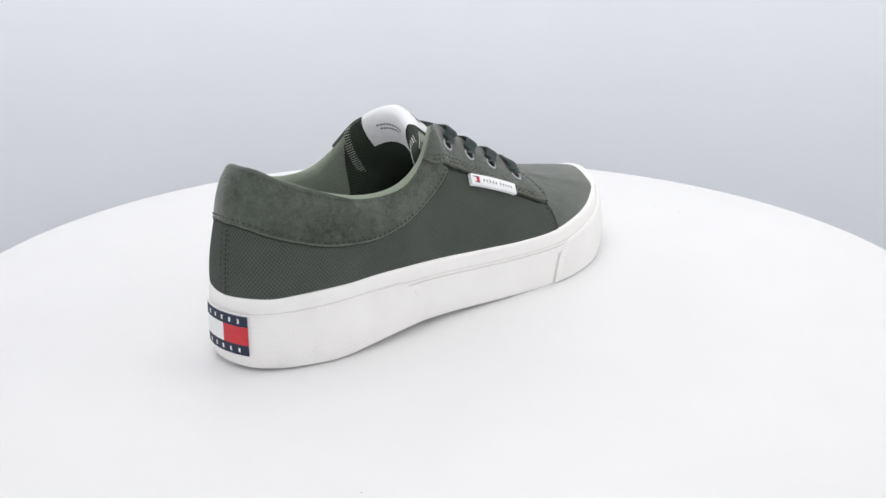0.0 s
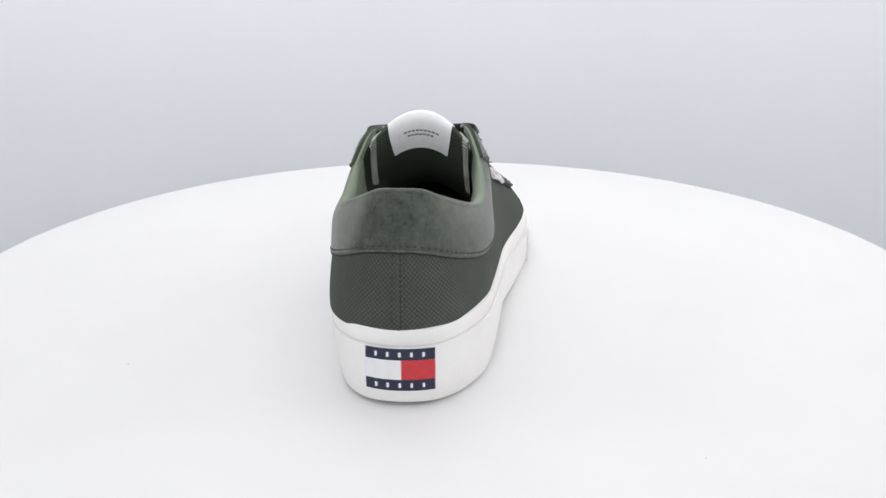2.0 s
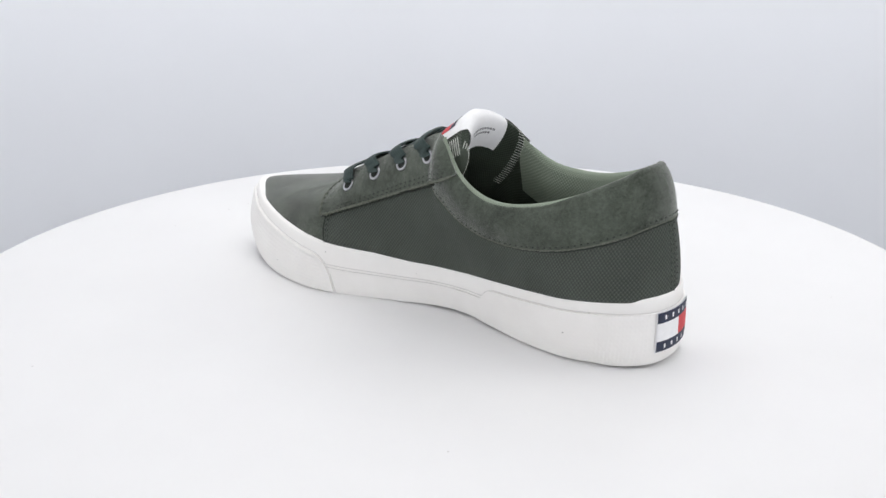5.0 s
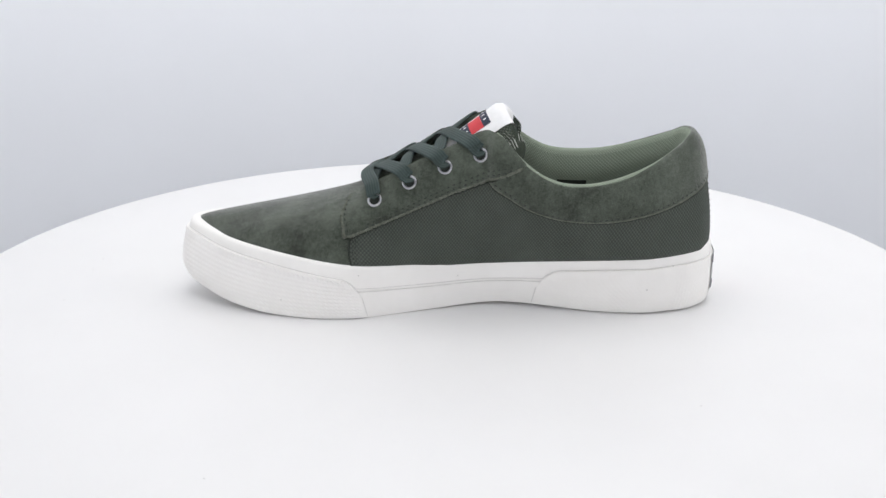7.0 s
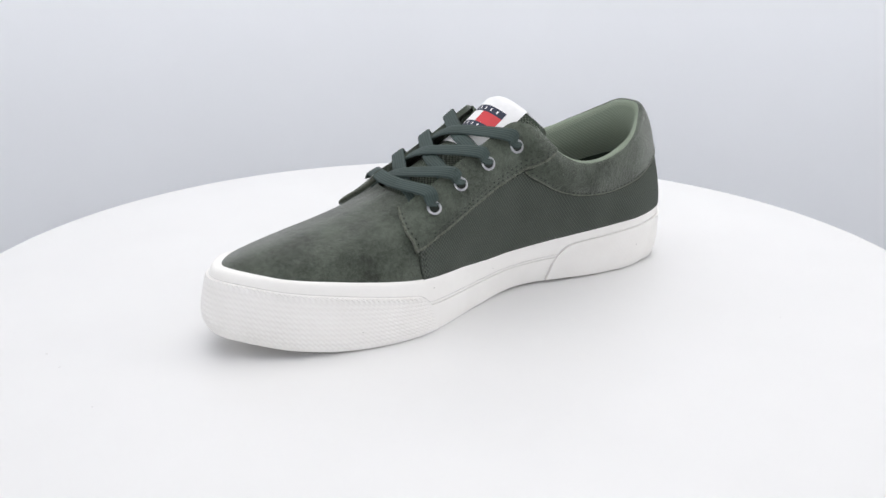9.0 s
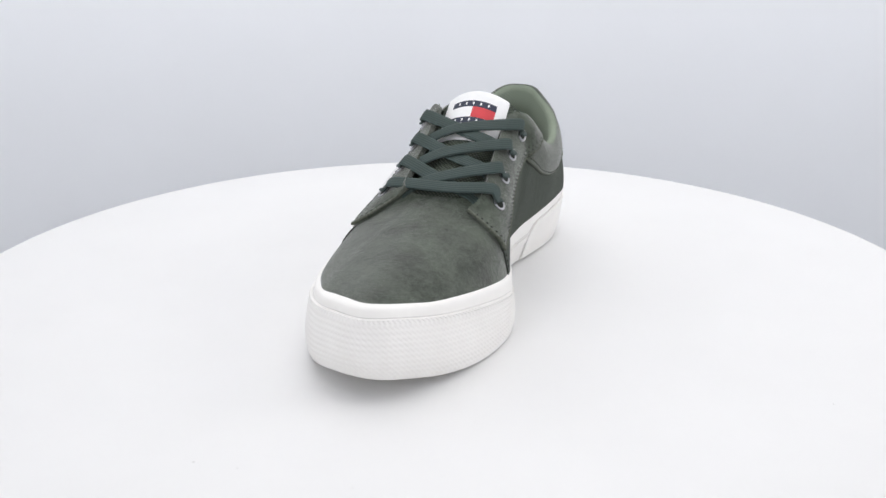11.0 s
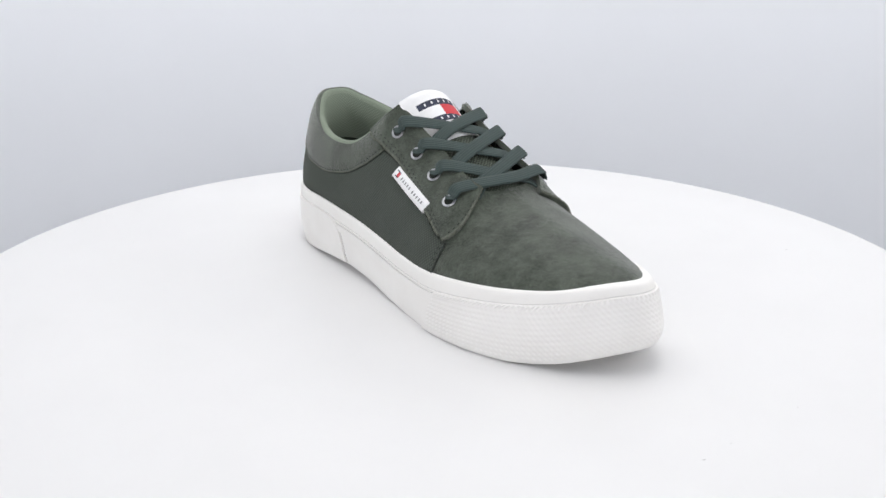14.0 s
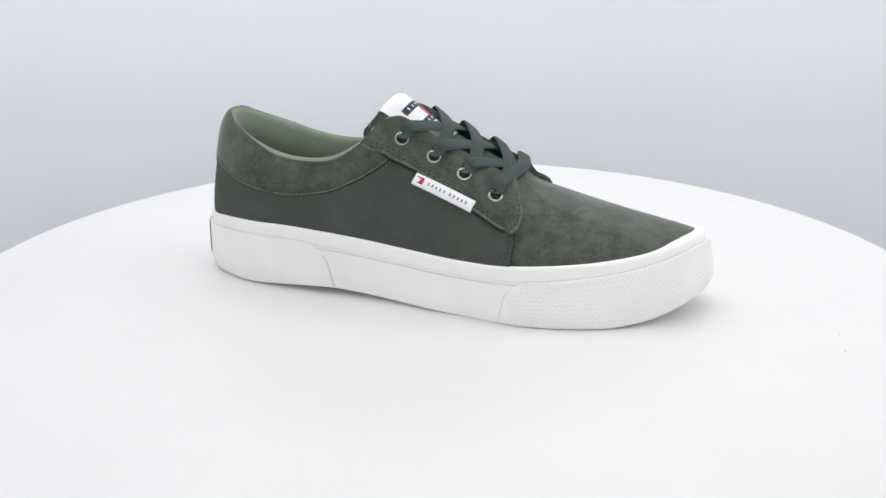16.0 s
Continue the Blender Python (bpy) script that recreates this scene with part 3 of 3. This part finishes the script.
def build_tongue():
    half = 25.3
    tongue = tongue_sheet("tongue", TONGUE_LINE, 0, 1, 50, -half, half, 25, 0.0, TONGUE, shoe, "dark green canvas tongue with overlocked edges")
    tongue_sheet("tongue_lining", TONGUE_BACK, 0, 1, 40, -half, half, 25, 0.0, TONGUE_IN, tongue, "dark green tongue lining")
    # side edges join front and back, with overlock stitches
    for s in (-1, 1):
        a = np.array([tongue_place(TONGUE_LINE, v, s * half) for v in np.linspace(1, 0, 40)])
        b = np.array([tongue_place(TONGUE_BACK, v, s * half) for v in np.linspace(0, 1, 40)])
        mid = (a + b) / 2 + np.array([s * 1.0, 0, 0])
        g = np.stack([a, mid, b], 1)
        mesh_object("tongue_edge", g.reshape(-1, 3) * MM, grid_faces(40, 3), TONGUE, tongue)
        verts, faces = [], []
        for v in np.linspace(0.99, 0.45, 40):
            p, q = tongue_place(TONGUE_LINE, v, s * half, 1.3), tongue_place(TONGUE_LINE, v - 0.012, s * (half - 4.2), 1.3)
            r0 = tongue_place(TONGUE_LINE, v - 0.006, s * (half + 1.2), -1.2)
            side = np.array([0, 0.42, 0.32])
            k = len(verts)
            verts += [q - side, q + side, p + side + (s * 0.4, 0, 0.3), p - side + (s * 0.4, 0, 0.3), r0 + side + (s * 0.5, 0, 0), r0 - side + (s * 0.5, 0, 0)]
            faces += [(k, k + 1, k + 2, k + 3), (k + 3, k + 2, k + 4, k + 5)]
        for v in np.linspace(0.01, 0.42, 26):
            p, q = tongue_place(TONGUE_BACK, v, s * (half + 0.2), 0.4), tongue_place(TONGUE_BACK, v + 0.016, s * (half - 2.6), 0.5)
            side = np.array([0, 0.22, 0.22])
            k = len(verts)
            verts += [q - side, q + side, p + side, p - side]
            faces += [(k, k + 1, k + 2, k + 3)]
        mesh_object("overlock_stitching", np.array(verts) * MM, faces, PALE_THREAD, tongue)
    # white label folded over the top
    w = 18.4
    front = np.array([[tongue_place(TONGUE_LINE, v, x, 0.8) for x in np.linspace(-w, w, 21)] for v in np.linspace(0.645, 0.995, 26)])
    back = np.array([[tongue_place(TONGUE_BACK, v, x * (0.96 - 0.8 * v), 0.8) for x in np.linspace(-w, w, 21)] for v in np.linspace(0.03, 0.26, 16)])
    g = np.concatenate([front, back])
    label = mesh_object("tongue_label", g.reshape(-1, 3) * MM, grid_faces(*g.shape[:2]), WHITE, shoe, "white woven label folded over the tongue top", arc_uv(g))
    flag(label, lambda a, b, k: tongue_place(TONGUE_LINE, 0.9375 - 0.157 * (1 - b), 13 - 26 * a, 0.8 + k))
    # small dark print on the inside
    for j, (r, x0, x1) in enumerate(((0.13, -9, 10), (0.155, -7, 7))):
        for k in range(9 - 2 * j):
            xs = x0 + (x1 - x0) * (k + 0.5) / (9 - 2 * j)
            g = np.array([[tongue_place(TONGUE_BACK, r + dv, xs + dx, 1.0) for dx in (-0.8, 0.8)] for dv in (0, 0.012)])
            mesh_object("print_bar", g.reshape(-1, 3) * MM, [(0, 1, 3, 2)], PRINT, label)


def flag(parent, place, split=0.5, bars=(5, 5)):
    """A small flag mark: two navy strips with pale bars, and a white and a red field. place(a, b, lift), a across, b up."""
    def sheet(name, a0, a1, b0, b1, lift, material, n=9):
        g = np.array([[place(a, b, lift) for b in np.linspace(b0, b1, 4)] for a in np.linspace(a0, a1, n)])
        return mesh_object(name, g.reshape(-1, 3) * MM, grid_faces(n, 4), material, parent)
    sheet("top_strip", 0, 1, 0.73, 1, 0.25, NAVY)
    sheet("bottom_strip", 0, 1, 0, 0.27, 0.25, NAVY)
    sheet("white_field", 0, split, 0.27, 0.73, 0.25, WHITE, 6)
    sheet("red_field", split, 1, 0.27, 0.73, 0.25, RED, 6)
    for (b0, b1), count in zip(((0.81, 0.92), (0.08, 0.19)), bars):
        for k in range(count):
            c = 0.08 + 0.84 * (k + 0.5) / count
            sheet("mark_bar", c - 0.018, c + 0.018, b0, b1, 0.4, WHITE, 2)


build_tongue()


# ---- eyelets and laces ----
EYES = {True: [(34.6, 62.9), (15.8, 73), (-2, 81.6), (-20.6, 91)], False: [(36.5, 63.4), (17.8, 73), (-1.4, 81.6), (-20.6, 89)]}
EYE_AT = {}


def ring_mesh(name, centre, normal, r_out, r_in, height, material, parent):
    n = Vector(normal).normalized()
    m = n.to_track_quat("Z", "Y").to_matrix()
    prof = [(r_in, -2.5), (r_in, height * 0.6), ((r_in * 2 + r_out) / 3, height), ((r_in + r_out * 2) / 3, height), (r_out, height * 0.4), (r_out, -0.5)]
    verts = []
    for i in range(28):
        a = 2 * math.pi * i / 28
        for r, z in prof:
            verts.append(Vector(centre) + m @ Vector((r * math.cos(a), r * math.sin(a), z)))
    return mesh_object(name, np.array([tuple(v) for v in verts]) * MM, grid_faces(28, len(prof), close_n=True), material, parent)


def build_eyelets():
    for lat in (True, False):
        for k, (y, z) in enumerate(EYES[lat]):
            u, w = on_side(y, z, lat)
            p, q = upper(u, w, np.array(2.85)), upper(u, w, np.array(4.85))
            n = (q - p) / 2
            EYE_AT[lat, k] = (p, n)
            e = ring_mesh("eyelet", p, n, 4.0, 2.75, 0.6, METAL, shoe)
            tagged(e, "round silver metal eyelet")
            m = Vector(n).to_track_quat("Z", "Y").to_matrix()
            # flat dark disc stands for the shade inside the eyelet
            disc = [tuple(Vector(p + n * 0.12) + m @ Vector((2.75 * math.cos(a), 2.75 * math.sin(a), 0))) for a in np.linspace(0, 2 * math.pi, 20, endpoint=False)]
            mesh_object("eyelet_shade", np.array(disc) * MM, [tuple(range(20))], DARK, e)


build_eyelets()


def ribbon(name, points, normals, width, thick, material, parent, label="", n=60, taper=True):
    """A flat rounded band along a curve, lying across the given normals."""
    c = smooth_curve(np.hstack([np.asarray(points, float), np.asarray(normals, float) * 20]), n)
    p, nr = c[:, :3], c[:, 3:]
    t = np.gradient(p, axis=0)
    t /= np.linalg.norm(t, axis=1)[:, None]
    side = np.cross(t, nr)
    side /= np.linalg.norm(side, axis=1)[:, None]
    up = np.cross(side, t)
    prof = [(-0.5, 0), (-0.46, 0.32), (-0.3, 0.48), (0, 0.5), (0.3, 0.48), (0.46, 0.32), (0.5, 0), (0.46, -0.35), (0, -0.5), (-0.46, -0.35)]
    s = np.linspace(0, 1, n)
    wd = width * (1 - (0.45 * np.clip((s - 0.84) / 0.14, 0, 1) if taper else 0) - (0.45 * np.clip((0.12 - s) / 0.1, 0, 1) if taper == 2 else 0))
    g = np.stack([p + side * (wd * a)[:, None] + up * thick * b for a, b in prof], 1)
    L = np.concatenate([[0], np.cumsum(np.linalg.norm(np.diff(p, axis=0), axis=1))])
    uv = np.array([[(L[i] * MM, a * width * MM) for a, b in prof] for i in range(n)]).reshape(-1, 2)
    return mesh_object(name, g.reshape(-1, 3) * MM, grid_faces(n, len(prof), close_m=True), material, parent, label, uv)


def build_laces():
    SL = np.array([0, 0.45, 0.9])
    nudge = [0.6, -0.4, 0.5, -0.7]

    def entry(lat, k):
        """The last places of a lace: over the facing edge, along it, into the eyelet."""
        p, n = EYE_AT[lat, k]
        s = 1 if lat else -1
        slope = np.cross(n, np.array([0, 1.0, 0]))
        slope *= -s / np.linalg.norm(slope) if slope[0] * s > 0 else s / np.linalg.norm(slope)
        slope = slope if slope[0] * s < 0 else -slope
        fore = np.array([0, 0.9, -0.42]) * (0.25 if k == 0 else 1.0)
        return ([p + slope * 10 + fore * 6.5 + n * 2.0, p + slope * 4.6 + fore * 2 + n * 2.0, p + slope * 2.5 + fore * 0.6 + n * 0.9, p + slope * 1.3 - n * 2.2],
                [n * 0.55 + SL * 0.45, n, n + slope * 0.6, n * 0.3 + slope])
    # straight bar over the vamp at the lowest eyelets
    pl, nl = entry(True, 0)
    pm, nm = entry(False, 0)
    mid = [np.array([MID + 7, 43, 73.6]), np.array([MID - 7, 43.2, 73.6])]
    lace = tagged(ribbon("lace_bar", [*pl[::-1], *mid, *pm], [*nl[::-1], SL, SL, *nm], 8.2, 1.7, LACE, shoe, "dark green flat shoelace", 80, 2))
    for k in (1, 2, 3):
        for lat in (True, False):
            s = 1 if lat else -1
            p, n = entry(lat, k)
            ya = EYES[not lat][k - 1][0]
            yb = EYES[lat][k][0]
            top = 0.0 if lat else 1.9
            vm = lambda y: float(np.interp(-y, -TONGUE_LINE[:, 0], TONGUE_LINE[:, 1]))
            y0, y1, y2 = ya + 4.0, ya + 1.0, ya * 0.55 + yb * 0.45
            pts = [np.array([MID - s * 23, y0 + 2, vm(y0) - 4.5]), np.array([MID - s * 16, y0, vm(y0) + 0.2 + top * 0.4]),
                   np.array([MID - s * 1, y1, vm(y1) + 2.8 + top])]
            nr = [SL + np.array([-s * 0.3, 0, 0]), SL + np.array([-s * 0.15, 0, 0]), SL]
            ribbon("lace", [*pts, *p], [*nr, *n], 8.2, 1.7, LACE, shoe, "dark green flat shoelace", 70)


build_laces()


# ---- side label ----
def build_side_label():
    a, b = np.array(on_side(-10.5, 71.2)), np.array(on_side(24.3, 58.6))
    pa, pb = upper(*a), upper(*b)
    pa2, pb2 = upper(*a, np.array(2.0)), upper(*b, np.array(2.0))
    n = (pa2 - pa + pb2 - pb) / 4
    n /= np.linalg.norm(n)
    d = pb - pa
    across = np.cross(n, d)
    across /= np.linalg.norm(across)
    if across[2] < 0:
        across = -across

    def place(s, r, lift):
        bow = 1.0 * math.sin(math.pi * s)
        return pa + d * s + across * r + n * (2.7 + lift + bow)
    half = 3.4
    sec = [(-half, -1.8), (-half, 0.1), (-half * 0.9, 0.45), (half * 0.9, 0.45), (half, 0.1), (half, -1.8)]
    ss = np.linspace(0, 1, 14)
    g = np.array([[place(s, r, l) for r, l in sec] for s in ss])
    faces = grid_faces(14, 6, close_m=True) + [tuple(range(6)), tuple(range(13 * 6, 14 * 6))[::-1]]
    lab = mesh_object("side_label", g.reshape(-1, 3) * MM, faces, WHITE, shoe, "small white woven side label", arc_uv(g))

    def bar(name, s0, s1, r0, r1, mat, lift=0.56):
        q = np.array([place(s, r, lift) for s, r in ((s0, r0), (s1, r0), (s1, r1), (s0, r1))])
        mesh_object(name, q * MM, [(0, 1, 2, 3)], mat, lab)
    bar("navy_bar", 0.04, 0.16, 1.3, 1.9, NAVY)
    bar("navy_bar", 0.07, 0.16, -1.9, -1.3, NAVY)
    bar("red_bar", 0.1, 0.165, -1.3, 1.3, RED)
    x = 0.24
    for k in range(10):
        if k == 5:
            x += 0.035
        bar("print_bar", x, x + 0.026, -0.9, 0.9, PRINT)
        x += 0.066


build_side_label()


# ---- sole details ----
def loop_at(y, lateral):
    rng = range(0, TOE_I + 1) if lateral else range(TOE_I, NL)
    return min(rng, key=lambda k: abs(LOOP[k, 1] - y))


def sole_band(name, f0, f1, lean0, lean1, top, proud, material, label, n=150, m=16, low=0.02, grip=0.0):
    """A raised sheet round the sole wall. f0..f1 along the loop, lean: how the ends run in with height, top(f): its height."""
    hs = np.linspace(0, 1, m)
    g = np.empty((n + 2, m + 2, 3))
    for j in range(m + 2):
        r = hs[min(max(j - 1, 0), m - 1)]
        turn = 1 - math.sqrt(max(0.0, 1 - max(0.0, (r - 0.45) / 0.55) ** 2))
        a, b = f0 + lean0[0] * r + lean0[1] * turn, f1 - lean1[0] * r - lean1[1] * turn
        for i in range(n + 2):
            s = min(max(i - 1, 0), n - 1) / (n - 1)
            f = a + (b - a) * s
            h = low + (top(f) - low) * r
            flat = i in (0, n + 1) or j in (0, m + 1)
            inner = 4 < i < n - 3 and 3 < j < m - 2
            stud = 0.0
            if grip and inner:
                stud = grip * math.cos(math.pi / 2 * j) * (0.3 + 0.7 * math.cos(math.pi / 2 * i))
            elif grip and 4 < i < n - 3 and j in (m - 2, m - 1):      # rope-like rim
                stud = grip * math.cos(math.pi / 2 * i + (j - m) * 0.8)
            g[i, j] = wall(f, h, -0.5 if flat else proud + stud)
    ob = mesh_object(name, g.reshape(-1, 3) * MM, [q[::-1] for q in grid_faces(n + 2, m + 2)], material, shoe, label)
    uv = arc_uv(g)
    layer = ob.data.uv_layers.new(name="uv")
    idx = np.empty(len(ob.data.loops), dtype=np.int32)
    ob.data.loops.foreach_get("vertex_index", idx)
    layer.data.foreach_set("uv", uv.astype(np.float32)[idx].ravel())
    return ob


def seam_line(f0, f1, lean0, lean1, top, low=0.02, thick=0.13):
    """A thin grey bead that paints the shadow line along the ends and the top of a bumper."""
    turn = lambda r: 1 - math.sqrt(max(0.0, 1 - max(0.0, (r - 0.45) / 0.55) ** 2))
    rs = [math.sin(math.pi / 2 * k / 24) for k in range(25)]
    path = [(f0 + lean0[0] * r + lean0[1] * turn(r), r) for r in rs]
    a, b = path[-1][0], f1 - lean1[0] - lean1[1]
    path += [(a + (b - a) * k / 120, 1.0) for k in range(1, 120)]
    path += [(f1 - lean1[0] * r - lean1[1] * turn(r), r) for r in rs[::-1]]
    p = np.array([wall(f, low + (top(f) - low) * r, 0.1) for f, r in path])
    q = np.array([wall(f, low + (top(f) - low) * r, 1.1) for f, r in path])
    out = q - p
    t = np.gradient(p, axis=0)
    t /= np.linalg.norm(t, axis=1)[:, None] + 1e-9
    side = np.cross(out, t)
    g = np.stack([p - side * thick, p + out * thick, p + side * thick], 1)
    mesh_object("bumper_shade_line", g.reshape(-1, 3) * MM, grid_faces(len(p), 3), SEAM_SHADE, shoe, "thin grey line painting the shade round the rubber bumper")


def build_sole_details():
    toe_top = lambda f: 1 - (8.5 - 4.0 * at_loop(TOE_W, f)) / (at_loop(Z_TOP, f) - at_loop(Z_LOW, f))
    sole_band("toe_bumper", loop_at(43, True), loop_at(43, False), (2.0, 5.0), (2.5, 5.0), toe_top, 1.5, RUBBER, "white textured rubber toe bumper", 360, 44, 0.02, 0.42)
    seam_line(loop_at(43, True) - 0.3, loop_at(43, False) + 0.3, (2.0, 5.0), (2.5, 5.0), lambda f: toe_top(f) + 0.012)
    heel_top = lambda f: 1 - 7.5 / (at_loop(Z_TOP, f) - at_loop(Z_LOW, f))
    sole_band("heel_bumper", loop_at(-49, False), loop_at(-58, True) + NL, (3.0, 6.0), (3.0, 6.0), heel_top, 1.2, RUBBER, "white textured rubber heel bumper", 340, 44, 0.02, 0.13)
    seam_line(loop_at(-49, False) - 0.3, loop_at(-58, True) + NL + 0.3, (3.0, 6.0), (3.0, 6.0), lambda f: heel_top(f) + 0.012)
    for lat, y0, y1 in ((True, -72, 60), (False, 62, -64)):
        a, b = loop_at(y0, lat), loop_at(y1, lat)
        for lo, hi in ((0.585, 0.70), (0.735, 0.76)) if lat else ((0.40, 0.52), (0.555, 0.58)):
            # thin grey strip paints the shade above each stripe
            sole_band("stripe_shade", a, b, (0, 0), (0, 0), lambda f: hi + 0.007, 0.15, SEAM_SHADE, "", 60, 3, hi - 0.003)
            sole_band("sole_stripe", a, b, (0, 0), (0, 0), lambda f: hi, 0.65, RUBBER, "", 60, 4, lo)
    specks, speck_faces = [], []
    for y, h, size in ((47, 0.86, 0.45), (40, 0.5, 0.5), (-8, 0.7, 0.35), (-111, 0.45, 0.5), (-125, 0.82, 0.4), (88, 0.3, 0.35)):
        f, k = loop_at(y, False), len(specks)
        base = wall(f, h, 2.1 if y < -60 or y > 45 else 0.4)
        along, up = np.array([*TANG[f], 0.0]), np.array([0.0, 0.0, 1.0])
        specks += [base + size * (along * math.cos(a * 1.257) + up * math.sin(a * 1.257) * (0.7 + 0.3 * (a % 2))) for a in range(5)]
        speck_faces.append(tuple(range(k, k + 5)))
    tagged(mesh_object("specks", np.array(specks) * MM, speck_faces, DUST, shoe, smooth=False), kind="stuff")
    step = np.linalg.norm(LOOP[1] - LOOP[0])

    def place(a, b, lift):
        f = (a - 0.5) * 31.0 / step + 0.25
        z = 8.8 + 20.6 * b
        h = (z - at_loop(Z_LOW, f)) / (at_loop(Z_TOP, f) - at_loop(Z_LOW, f))
        return wall(f, h, 1.7 + lift)
    g = np.array([[place(a, b, 0) for b in np.linspace(-0.03, 1.03, 8)] for a in np.linspace(-0.02, 1.02, 16)])
    badge = mesh_object("heel_badge", g.reshape(-1, 3) * MM, grid_faces(16, 8), WHITE, shoe, "small flag badge on the heel")
    flag(badge, place, 0.52)


build_sole_details()


# ---- what moves ----
def motions():
    rows = [(t, pose(0, 0, 0, 0, 0, TURN * (t - 2.2))) for t in [0.5 * k for k in range(33)]]
    walk(table, rows)
    walk(shoe, rows)


motions()
